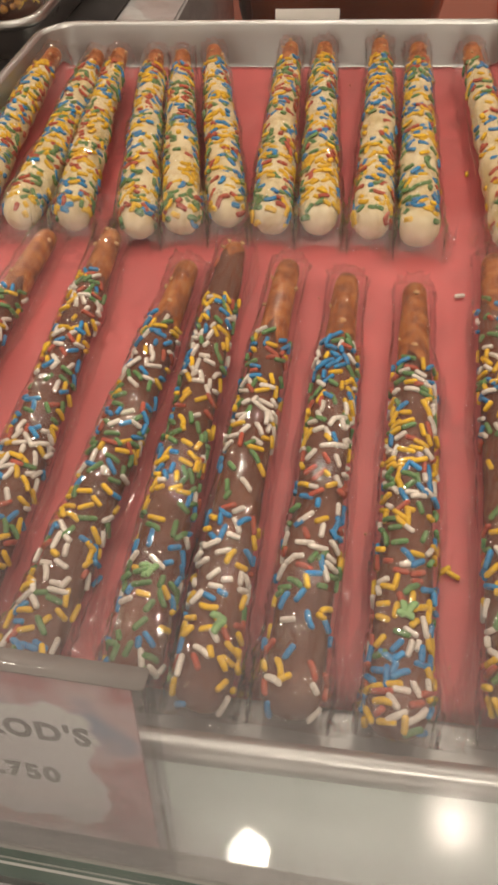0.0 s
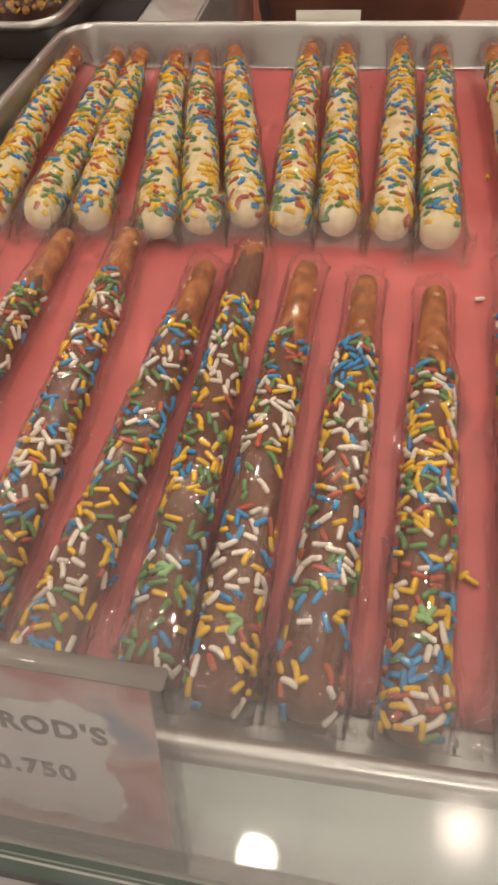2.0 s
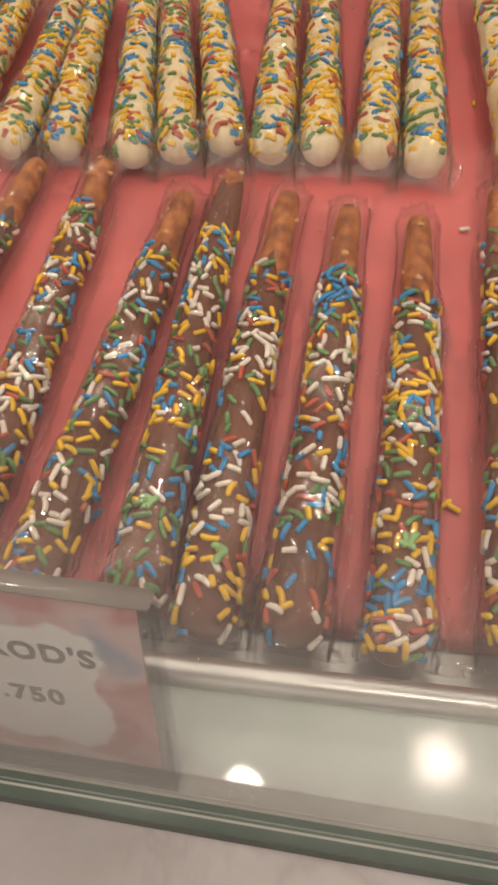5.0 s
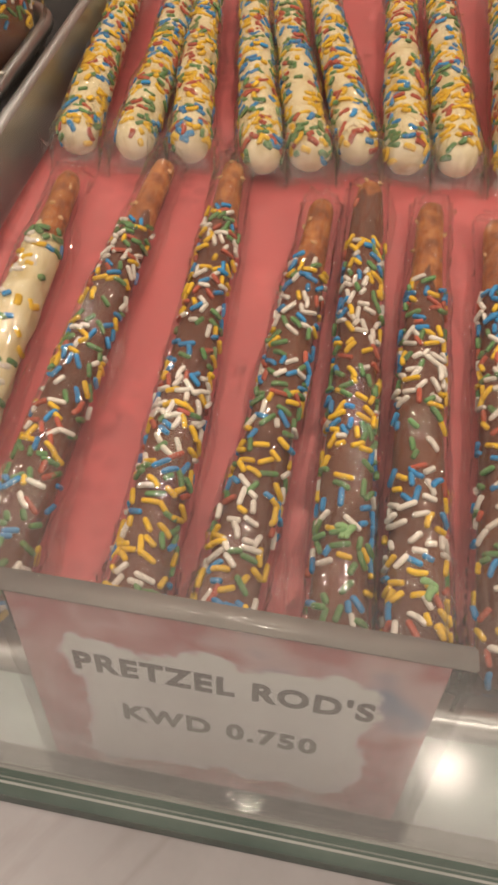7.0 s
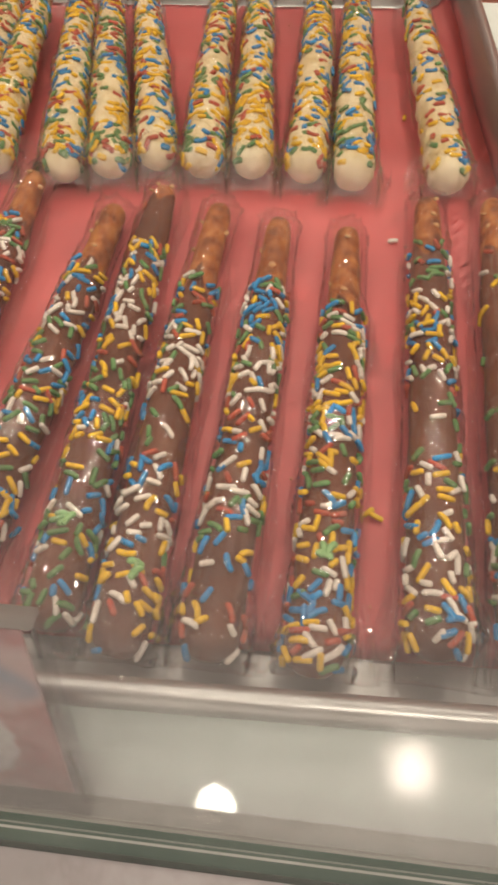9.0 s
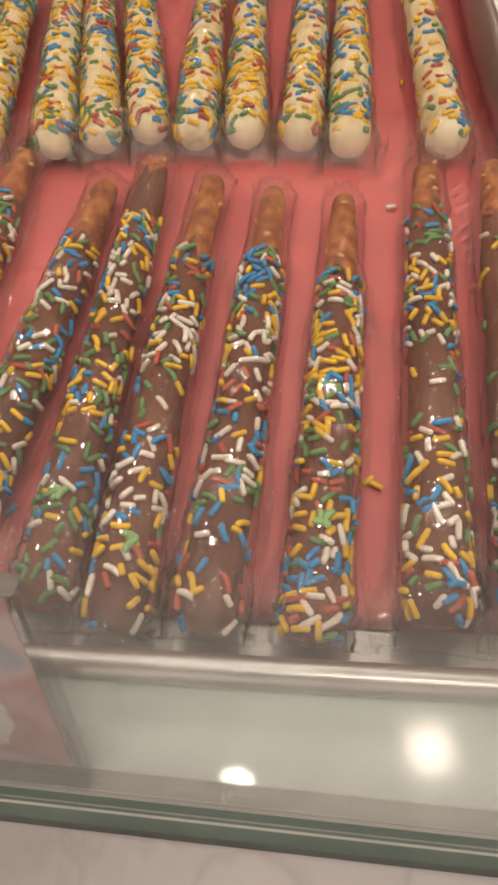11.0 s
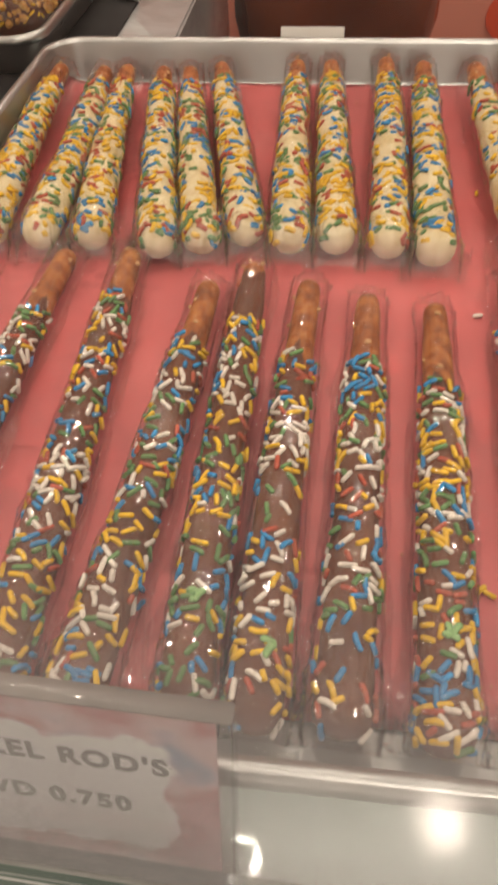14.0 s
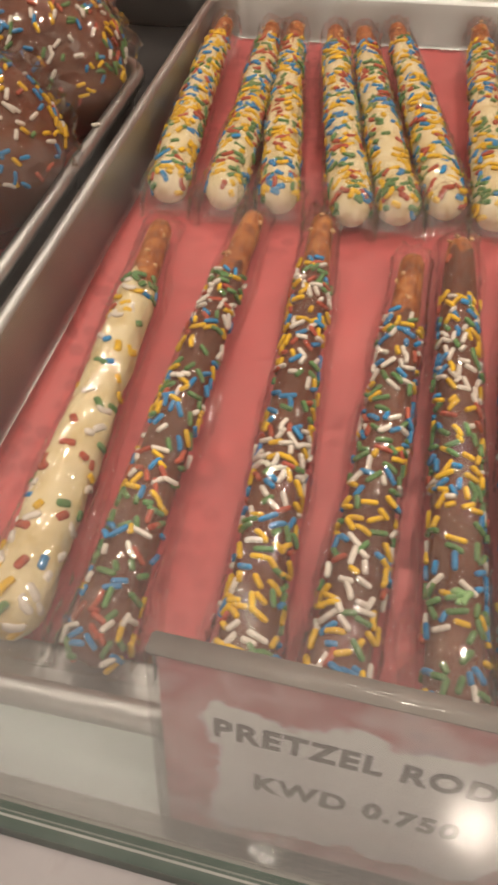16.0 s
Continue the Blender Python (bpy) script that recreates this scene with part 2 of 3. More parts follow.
def insert_material():
    """Printed card: a white centre with a ragged border of red, pink and blue-grey patches."""
    m, n, l, p = nodes_of("printed_card")
    tc, sep = n.new("ShaderNodeTexCoord"), n.new("ShaderNodeSeparateXYZ")
    l.new(tc.outputs["Generated"], sep.inputs[0])
    v = coords(n, l, 1.0)
    wob = noise_node(n, l, v, 95.0, 3.0)

    def math_node(op, a, b=0.0):
        q = n.new("ShaderNodeMath")
        q.operation = op
        for i, value in enumerate((a, b)):
            if hasattr(value, "links"):
                l.new(value, q.inputs[i])
            else:
                q.inputs[i].default_value = value
        return q.outputs[0]

    dx = math_node("ABSOLUTE", math_node("SUBTRACT", sep.outputs[0], 0.5))
    dy = math_node("ABSOLUTE", math_node("SUBTRACT", sep.outputs[2], 0.46))
    edge = math_node("MAXIMUM", math_node("MULTIPLY", dx, 1.0), math_node("ADD", math_node("MULTIPLY", dy, 0.98), 0.02))
    ragged = math_node("ADD", edge, math_node("MULTIPLY", math_node("SUBTRACT", wob, 0.5), 0.22))
    mask = ramp(n, l, ragged, [(0.355, (0, 0, 0)), (0.375, (1, 1, 1))])
    patch = ramp(n, l, noise_node(n, l, v, 42.0, 2.0), [(0.30, (0.20, 0.24, 0.36)), (0.40, (0.50, 0.36, 0.38)), (0.5, (0.37, 0.115, 0.135)), (0.62, (0.50, 0.29, 0.31)), (0.72, (0.29, 0.08, 0.11))])
    l.new(mixed(n, l, mask, (0.64, 0.65, 0.67), patch), p.inputs["Base Color"])
    p.inputs["Roughness"].default_value = 0.5
    return m


ALU, MARBLE, SHELF, FILM = metal_material(), marble_material(), shelf_material(), film_material()
SHEET = film_material("clear_acrylic", 0.03, 0.0, 0.03)
FOLD = surface("pale_acrylic_edge", [(0.3, (0.16, 0.145, 0.135)), (0.7, (0.23, 0.21, 0.195))], 60, 0.15)
GREEN_EDGE = surface("green_glass_edge", [(0.3, (0.045, 0.078, 0.064)), (0.7, (0.085, 0.125, 0.106))], 30, 0.12)
BEVEL = surface("matt_white_bevel", [(0.3, (0.33, 0.33, 0.31)), (0.7, (0.40, 0.40, 0.38))], 40, 0.38)
PALE_EDGE = surface("pale_glass_edge", [(0.3, (0.30, 0.34, 0.31)), (0.7, (0.38, 0.42, 0.39))], 60, 0.08)
PRINT, PANE = insert_material(), pane_material()


# ---- mesh helpers ----
def part(name, bm, material, parent=None, label="", smooth=True):
    me = bpy.data.meshes.new(name)
    if smooth:
        for f in bm.faces:
            f.smooth = True
    bm.normal_update()
    bm.to_mesh(me)
    bm.free()
    if material:
        me.materials.append(material)
    ob = new(name, me)
    ob.parent = parent
    return tagged(ob, label)


def box_bm(x0, x1, y0, y1, z0, z1, bevel=0.0):
    bm = bmesh.new()
    bmesh.ops.create_cube(bm, size=1.0)
    for v in bm.verts:
        v.co = ((x0 + x1) / 2 + v.co.x * (x1 - x0), (y0 + y1) / 2 + v.co.y * (y1 - y0), (z0 + z1) / 2 + v.co.z * (z1 - z0))
    if bevel:
        bmesh.ops.bevel(bm, geom=bm.edges[:], offset=bevel, segments=2, affect="EDGES")
    return bm


def disc_bm(radius, depth, segs=40):
    bm = bmesh.new()
    bmesh.ops.create_cone(bm, cap_ends=True, segments=segs, radius1=radius, radius2=radius, depth=depth)
    return bm


def ring_loop(x0, x1, y0, y1, inset, radius, z, segs=8):
    """Points of a rounded rectangle, set in from its outline."""
    r = max(radius - inset, 0.002)
    out = []
    for cx, cy, a0 in ((x1, y1, 0), (x0, y1, 90), (x0, y0, 180), (x1, y0, 270)):
        sx, sy = (-1 if cx == x1 else 1), (-1 if cy == y1 else 1)
        px, py = cx + sx * (inset + r), cy + sy * (inset + r)
        for i in range(segs + 1):
            a = radians(a0 + 90 * i / segs)
            out.append((px + r * math.cos(a), py + r * math.sin(a), z))
    return out


def loft(bm, loops, close_first=False, close_last=False):
    rows = [[bm.verts.new(p) for p in loop] for loop in loops]
    n = len(rows[0])
    for a, b in zip(rows, rows[1:]):
        for i in range(n):
            bm.faces.new((a[i], a[(i + 1) % n], b[(i + 1) % n], b[i]))
    if close_first:
        bm.faces.new(rows[0][::-1])
    if close_last:
        bm.faces.new(rows[-1])
    return rows


# ---- setting ----
def setting(name, bm, material, label, category, smooth=False):
    return tagged(part(name, bm, material, None, label, smooth), label, category, kind="structure")


setting("floor", box_bm(-3, 3, -9, 4, -0.96, -0.92), FLOOR_TILE, "stone floor of the shop", "floor")
setting("ceiling", box_bm(-3, 3, -3, 4, CEILING, CEILING + 0.05), PLASTER, "plain pale shop ceiling with downlights", "ceiling")
setting("wall_west", box_bm(-3.05, -3, -9, 4, -0.96, CEILING), PLASTER, "plain pale shop wall", "wall")
setting("wall_east", box_bm(3, 3.05, -9, 4, -0.96, CEILING), PLASTER, "plain pale shop wall", "wall")
setting("wall_far", box_bm(-3, 3, 4, 4.05, -0.96, CEILING), PLASTER, "plain pale far wall of the shop", "wall")
WALL_Y = 1.05
wall_north = setting("wall_north", box_bm(-3, 3, WALL_Y, WALL_Y + 0.08, -0.96, 0.42), WALL_PINK, "low dull pink partition wall with painted coloured dots", "wall")
for x, z, r, mat in ((0.277, -0.145, 0.031, DOT_RED), (-0.135, 0.05, 0.05, DOT_ORANGE), (-0.02, 0.072, 0.03, DOT_GOLD), (0.42, 0.06, 0.05, DOT_ORANGE), (-0.32, 0.02, 0.04, DOT_RED)):
    dot = part("painted_dot", disc_bm(r, 0.004), mat, wall_north, "round painted dot", False)
    dot.matrix_basis = pose(x, WALL_Y - 0.001, z, 90)

SHELF_Z = -0.002
EDGE_SKEW = math.degrees(math.atan(-0.030))


def counter():
    """Marble counter with a wing that runs on behind the trays."""
    top = SHELF_Z - 0.011
    bm = box_bm(-1.2, 0.9, -0.35, 0.485, top - 0.04, top, 0.002)
    slab = setting("counter_front", bm, MARBLE, "polished white marble counter with pinkish veins", "counter")
    setting("counter_base", box_bm(-1.15, 0.85, -0.30, 0.45, -0.92, top - 0.04), PLASTER, "plain pale base under the marble counter", "counter base")
    setting("counter_wing", box_bm(-1.2, -0.088, 0.487, 0.84, -0.30, SHELF_Z, 0.002), MARBLE, "white marble counter wing with a squared side face", "counter")
    setting("counter_wing_base", box_bm(-1.15, -0.12, 0.50, 0.80, -0.92, -0.30), PLASTER, "plain pale base under the marble wing", "counter base")
    return slab


counter()


def glass_shelf():
    """White-backed glass plate whose polished front edge shows green."""
    root = tagged(new("glass_shelf"), "white-backed glass shelf with a polished green front edge", "shelf", kind="structure")
    z, t = SHELF_Z, 0.0105
    plate = part("plate", box_bm(-0.9, 0.7, -0.0178, 0.475, z - t, z, 0.0006), SHELF, root, "glossy white-backed glass", False)
    bm = bmesh.new()
    section = [(-0.0168, z + 0.00008), (-0.0178, z + 0.00005), (-0.0190, z - 0.0003), (-0.0225, z - 0.0011)]
    loft_strip(bm, section)
    part("bevel", bm, BEVEL, root, "bevelled white glass border")
    root.matrix_world = pose(0, 0, 0, 0, 0, EDGE_SKEW)
    return root


def loft_strip(bm, section, x0=-0.9, x1=0.7, steps=16):
    rows = [[bm.verts.new((x0 + (x1 - x0) * i / steps, y, z)) for i in range(steps + 1)] for y, z in section]
    for a, b in zip(rows, rows[1:]):
        for i in range(steps):
            bm.faces.new((a[i], b[i], b[i + 1], a[i + 1]))


glass_shelf()


def front_glass():
    """Upright front pane of the case; its polished foot shows green."""
    root = tagged(new("front_glass"), "clear upright front glass of the display case, green at its foot", "glass pane", kind="structure")
    z, t = SHELF_Z, 0.0105
    pane = part("pane", box_bm(-0.9, 0.7, -0.0246, -0.0218, z - 0.0012, 0.32), PANE, root, "clear glass", False)
    pane.visible_shadow = False
    bm = bmesh.new()
    loft_strip(bm, [(-0.0225, z - 0.0010), (-0.0240, z - 0.0022), (-0.0249, z - 0.0036)])
    part("upper_edge", bm, GREEN_EDGE, root, "green polished glass edge")
    bm = bmesh.new()
    loft_strip(bm, [(-0.0249, z - 0.0036), (-0.0254, z - 0.0046)])
    part("edge_line", bm, PALE_EDGE, root, "pale line in the glass edge")
    bm = bmesh.new()
    loft_strip(bm, [(-0.0254, z - 0.0046), (-0.0272, z - 0.0068), (-0.0290, z - t), (-0.0195, z - t)])
    part("lower_edge", bm, GREEN_EDGE, root, "green polished glass edge")
    root.matrix_world = pose(0, 0, 0, 0, 0, EDGE_SKEW)
    return root


front_glass()


def downlight(x, y, size=1.0):
    root = tagged(new("ceiling_downlight"), "round white recessed ceiling downlight, switched on, most of them added unseen", "lamp", "ceiling downlights")
    bm = bmesh.new()
    loops = []
    for r, z in ((0.066, -0.004), (0.072, -0.012), (0.092, -0.010), (0.096, 0.0), (0.066, 0.0)):
        loops.append([(size * r * math.cos(2 * math.pi * i / 32), size * r * math.sin(2 * math.pi * i / 32), z) for i in range(32)])
    loft(bm, loops)
    part("trim_ring", bm, LAMP_TRIM, root)
    root.matrix_world = pose(x, y, CEILING)
    ceiling_lamp(x, y, size)


for lx, ly in LAMPS:
    downlight(lx, ly, 0.5 if lx == 0.515 else 1.0)


# ---- sheet pans ----
def sheet_pan(x0, x1, y0, y1, label, paper_label, paper_box, base=SHELF_Z, skew=0.0):
    root = tagged(new("sheet_pan"), label, "baking tray", "baking trays")
    z = base
    profile = [(0.0135, z + 0.0010), (0.0122, z + 0.0018), (0.0108, z + 0.0045), (0.0080, z + 0.0215), (0.0070, z + 0.0255), (0.0058, z + 0.0272), (0.0038, z + 0.0278),
               (0.0018, z + 0.0272), (0.0005, z + 0.0255), (0.0001, z + 0.0232), (0.0008, z + 0.0214), (0.0030, z + 0.0206), (0.0062, z + 0.0204),
               (0.0092, z + 0.0045), (0.0108, z + 0.0014), (0.0126, z)]
    loops = [ring_loop(x0, x1, y0, y1, inset, 0.027, h) for inset, h in profile]
    bm = bmesh.new()
    loft(bm, loops[:5], True)
    part("inner_wall", bm, ALU, root, "brushed inner floor and sloping walls")
    bm = bmesh.new()
    loft(bm, loops[4:13])
    part("rolled_rim", bm, ALU, root, "rolled aluminium rim")
    bm = bmesh.new()
    loft(bm, loops[12:], False, True)
    part("outer_wall", bm, ALU, root, "sloping outer walls")
    px0, px1, py0, py1, lift0, lift1 = paper_box
    bm = bmesh.new()
    nx, ny = 44, 60
    grid = []
    for j in range(ny + 1):
        row = []
        yy = py0 + (py1 - py0) * j / ny
        for i in range(nx + 1):
            u = i / nx
            xx = px0 + (px1 - px0) * u + skew * (0.2 - yy) * (1 - u) ** 3
            zz = base + 0.0016 + 0.0005 * (noise.noise((xx * 28, yy * 18, 3.1)) + 0.5)
            a = max(0.0, (0.012 - u * (px1 - px0)) / 0.012)
            b = max(0.0, (xx - px1 + 0.012) / 0.012)
            wob = 1 + 0.2 * noise.noise((yy * 14, 7.7, u))
            xx += a * a * 0.0035 - b * b * 0.0035
            zz += lift0 * a ** 1.4 * wob + lift1 * b ** 1.4 * wob
            row.append(bm.verts.new((xx, yy, zz)))
        grid.append(row)
    for a, b in zip(grid, grid[1:]):
        for i in range(nx):
            bm.faces.new((a[i], a[i + 1], b[i + 1], b[i]))
    bmesh.ops.solidify(bm, geom=bm.faces[:], thickness=0.0002)
    tagged(part("paper_liner", bm, PAPER_PINK, None), paper_label, "paper liner")
    return root


sheet_pan(-0.163, 0.166, -0.0032, 0.465, "brushed aluminium sheet pan holding wrapped pretzel rods", "pink greaseproof paper liner lying in the aluminium tray", (-0.1505, 0.157, 0.0205, 0.4515, 0.005, 0.012), skew=0.008)
sheet_pan(-0.629, -0.1675, 0.016, 0.350, "aluminium sheet pan holding large wrapped chocolate treats", "pink paper liner under the wrapped chocolate treats", (-0.622, -0.176, 0.03, 0.338, 0.012, 0.012), 0.0)
sheet_pan(-0.627, -0.166, 0.452, 0.782, "aluminium sheet pan holding crumb-covered wrapped treats", "pink paper liner under the crumb-covered treats", (-0.620, -0.174, 0.466, 0.770, 0.012, 0.012), 0.0)
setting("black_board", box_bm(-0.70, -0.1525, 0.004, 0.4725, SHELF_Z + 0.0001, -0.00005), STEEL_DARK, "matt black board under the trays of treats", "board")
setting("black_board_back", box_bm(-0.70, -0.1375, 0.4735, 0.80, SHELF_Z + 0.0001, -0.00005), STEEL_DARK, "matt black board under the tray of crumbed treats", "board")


# ---- sprinkles ----
def sprinkle_mesh(length, bend, material, radius=0.00092, flat=1.0):
    bm = bmesh.new()
    stations = [(-0.5, 0.55), (-0.40, 1.0), (0.0, 1.04), (0.40, 1.0), (0.5, 0.55)]
    loops = []
    for s, k in stations:
        x, y = s * length, bend * (s * s * 4 - 0.4)
        loops.append([(x, y + k * radius * math.cos(i * math.pi / 3), k * flat * radius * math.sin(i * math.pi / 3)) for i in range(6)])
    loft(bm, loops, True, True)
    me = bpy.data.meshes.new("sprinkle")
    for f in bm.faces:
        f.smooth = True
    bm.normal_update()
    bm.to_mesh(me)
    bm.free()
    me.materials.append(material)
    return me


SPRINKLES = {c: [sprinkle_mesh(L, b, m) for L, b in ((0.0044, 0.0), (0.0052, 0.0001), (0.0062, 0.0), (0.0048, 0.0), (0.0056, 0.0005), (0.0034, 0.0))] for c, m in SUGAR.items() if c != "pale_green"}
FLAT_SPRINKLES = {c: [sprinkle_mesh(L, b, m, 0.00135, 0.55) for L, b in ((0.0046, 0.0), (0.0056, 0.0004), (0.0062, -0.0008), (0.0034, 0.0))] for c, m in SUGAR.items() if c != "pale_green"}

PALE_GREEN = sprinkle_mesh(0.0050, 0.0006, SUGAR["pale_green"], 0.0011, 0.8)


def strew(rng, parent, surface_at, count, lengths, span, meshes, weights, sink, gap=0.0022, favour=None, across=False):
    """Sprinkles lying on a surface, each one an object of its own."""
    names, placed, tries, shade = list(weights), [], 0, rng.uniform(0, 50)
    while len(placed) < count and tries < count * 14:
        tries += 1
        u, a = lengths(rng), rng.uniform(-span, span)
        p, n, along = surface_at(u, a)
        if any((p - q).length < gap for q in placed):
            continue
        placed.append(p)
        liked = favour(u) if favour else {}
        colour = rng.choices(names, [weights[c] * liked.get(c, 1.0) * max(0.15, 1 + 2.2 * noise.noise(p * 80 + Vector((7.3 * k, shade, 0)))) for k, c in enumerate(names)])[0]
        ob = new("sprinkle", rng.choice(meshes[colour]))
        side = n.cross(along)
        d = rng.gauss(math.pi / 2, 0.75) if across else rng.gauss(0, 1.0) * 0.9 + rng.choice((0.5, 1.2, 1.5, 1.9, 2.6))
        x = (along * math.cos(d) + side * math.sin(d)).normalized()
        y = n.cross(x)
        ob.parent = parent
        ob.matrix_basis = Matrix.Translation(p + n * (sink + (0.0007 if rng.random() < 0.15 else 0.0) - (rng.uniform(0, 0.00045) if across else 0.0))) @ Matrix((x, y, n)).transposed().to_4x4()
    return placed


# ---- wrapped pretzel rods ----
def rod(seed, bottom, tip, cover, coat_to=0.78, radius=0.0088, count=120, bare=(), span=1.75, weights=None, tip_lift=None, group="", label="", flap=0.0034, bands=(), stars=0.0):
    """One pretzel rod lying from bottom to tip: baked core, coating, sprinkles and film."""
    rng = random.Random(seed)
    r_core = 0.0060
    root = tagged(new("pretzel_rod"), label, "pretzel rod", group)
    b = Vector((bottom[0], bottom[1], radius + 0.0004))
    t = Vector((tip[0], tip[1], tip_lift or r_core + 0.0012))
    length = (t - b).length
    ax = (t - b).normalized()
    side = Vector((0, 0, 1)).cross(ax).normalized()
    up = ax.cross(side)
    root.matrix_world = Matrix.Translation(b) @ Matrix((ax, side, up)).transposed().to_4x4()
    o = seed * 3.7
    bend, blunt, ridge = rng.uniform(-0.0018, 0.0018), rng.uniform(0.75, 1.2), rng.choice((0.12, 0.17, 0.22, -0.1))

    def centre(s):
        return bend * (4 * (s / length) * (1 - s / length)), -0.0006 * (s / length)

    def outer(s):
        k = s / length
        r = radius * (1.0 + (0.06 if cover is MILK else 0.10) * noise.noise((s * 48, o, 0.3)) - (0.17 if cover is MILK else 0.34) * k)
        if cover is WHITE:
            r *= 1 - 0.16 * math.exp(-s / 0.011)
        taper = radius * (1.0 if cover is MILK else blunt)
        if s < taper:
            e = (taper - s) / taper
            r *= math.sqrt(max(0.0, 1 - e ** (2.2 if cover is MILK else 2.8))) * 0.96 + 0.04
        return r

    # baked core
    bm, loops = bmesh.new(), []
    s0 = length * (coat_to - 0.16)
    for i in range(25):
        s = s0 + (length - s0) * i / 24
        e = length - s
        r = r_core * (1.06 - 0.24 * (i / 24) ** 2 + 0.06 * noise.noise((s * 70, o, 9.0))) * (math.sqrt(max(0.0, 1 - ((0.006 - e) / 0.006) ** 2)) * 0.97 + 0.03 if e < 0.006 else 1.0)
        cy, cz = centre(s)
        loops.append([(s, cy + r * math.cos(a) * (1 + 0.03 * noise.noise((s * 200, a, o))), cz + r * math.sin(a)) for a in (2 * math.pi * j / 18 for j in range(18))])
    loft(bm, loops, True, True)
    core = part("core", bm, CRUST, root, "baked brown pretzel end")
    for _ in range(3):
        s, a = rng.uniform(length * (coat_to + 0.03), length - 0.004), rng.uniform(0.2, 2.9)
        g = bmesh.new()
        bmesh.ops.create_icosphere(g, subdivisions=1, radius=0.0011)
        for v in g.verts:
            v.co.x *= 1.5
            v.co.z *= 0.6
        grain = part("salt_grain", g, SALT, core)
        cy, cz = centre(s)
        grain.matrix_basis = Matrix.Translation((s, cy + r_core * math.cos(a), cz + r_core * math.sin(a))) @ pose(0, 0, 0, 90 - math.degrees(a), 0, rng.uniform(0, 180))
    # coating
    bm, loops, seg = bmesh.new(), [], 28
    end = length * coat_to
    for i in range(57):
        f = i / 56
        loop = []
        for j in range(seg):
            a = 2 * math.pi * j / seg
            reach = end + 0.007 * noise.noise((math.cos(a) * 1.3 + o, math.sin(a) * 1.3, 2.0)) + 0.004 * math.sin(a * 3 + o)
            s = reach * (f ** 1.15)
            fade = min(1.0, (1 - f) / 0.11)
            r = outer(s)
            r = r_core * 0.97 + (r - r_core * 0.97) * math.sin(fade * math.pi / 2) if s > radius else r
            r += (0.00028 if cover is MILK else 0.0012) * noise.noise((s * 105, math.cos(a) * 2.2 + o, math.sin(a) * 2.2)) * min(1.0, s / radius)
            cy, cz = centre(s)
            loop.append((s, cy + r * math.cos(a), cz + r * math.sin(a)))
        loops.append(loop)
    loft(bm, loops, True, False)
    coating = part("coating", bm, cover, root, "milk chocolate coating" if cover is MILK else "white chocolate coating")

    def surface_at(s, a):
        cy, cz = centre(s)
        r = outer(s)
        n = Vector((0, math.sin(a), math.cos(a)))
        if s < radius:
            n = (n * (r / radius) + Vector((-(radius - s) / radius, 0, 0))).normalized()
        return Vector((s, cy, cz)) + Vector((0, math.sin(a), math.cos(a))) * r, n, Vector((1, 0, 0)) if s > radius * 0.5 else Vector((0.5, 0, 0.86))

    def lengths(g):
        while True:
            s = g.uniform(0.0012, 0.012) if g.random() < 0.07 else g.uniform(0.0025, end - 0.002)
            k = 0.62 + (0.55 if cover is MILK else 0.6) * noise.noise((s * 38, o, 5.5))
            for lo, hi, liked in bands:
                if lo <= s / length <= hi:
                    k *= 1.12
            for lo, hi in bare:
                if lo <= s / length <= hi:
                    k *= 0.04 if hi > 0.9 else 0.15 if lo == 0.0 and cover is WHITE else 0.3
            if g.random() < k:
                return s

    def favour(s):
        out = {}
        for lo, hi, liked in bands:
            if lo <= s / length <= hi:
                for word in liked.split():
                    out[word] = 2.6
        return out

    meshes = SPRINKLES if cover is MILK else FLAT_SPRINKLES
    strew(rng, coating, surface_at, int(count * (1.65 if cover is MILK else 1.15)), lengths, span, meshes, weights or {"white": 24, "yellow": 24, "blue": 20, "green": 21, "red": 12}, 0.0004 if cover is MILK else 0.00022, favour=favour, across=cover is WHITE)
    for k in range(3 if stars else 0):
        p, n, along = surface_at(stars + rng.uniform(-0.0016, 0.0016), rng.uniform(-0.35, 0.1))
        ob = new("sprinkle", PALE_GREEN)
        ob.parent = coating
        x = (along * math.cos(k * 1.3) + n.cross(along) * math.sin(k * 1.3)).normalized()
        ob.matrix_basis = Matrix.Translation(p + n * (0.0009 + 0.0002 * k)) @ Matrix((x, n.cross(x), n)).transposed().to_4x4()
    # film
    bm, rows = bmesh.new(), []
    stations, across = 190, 80
    head, tail = 0.0085 if tip_lift is None else 0.003, min((0.009 if cover is MILK else 0.004) + rng.random() * 0.005, max(0.0025, bottom[1] - 0.0085))
    for i in range(stations + 1):
        s = -tail + (length + tail + head) * i / stations
        inside = min(max(s, radius * 0.9), length - 0.004)
        cover_r = outer(inside) if inside < end else outer(end) * max(0.0, 1 - (inside - end) / 0.01) + (r_core + 0.0006) * min(1.0, (inside - end) / 0.01)
        out_of = max(0.0, -s + 0.002, s - length + 0.002)
        squash = max(0.18, 1 - out_of / 0.010)
        cy, cz = centre(inside)
        floor_z = -(b.z + (t.z - b.z) * max(0.0, min(1.0, s / length))) + 0.0007
        floor_z += max(0.0, 0.0135 - (b + ax * s).y) * 3.2
        row = []
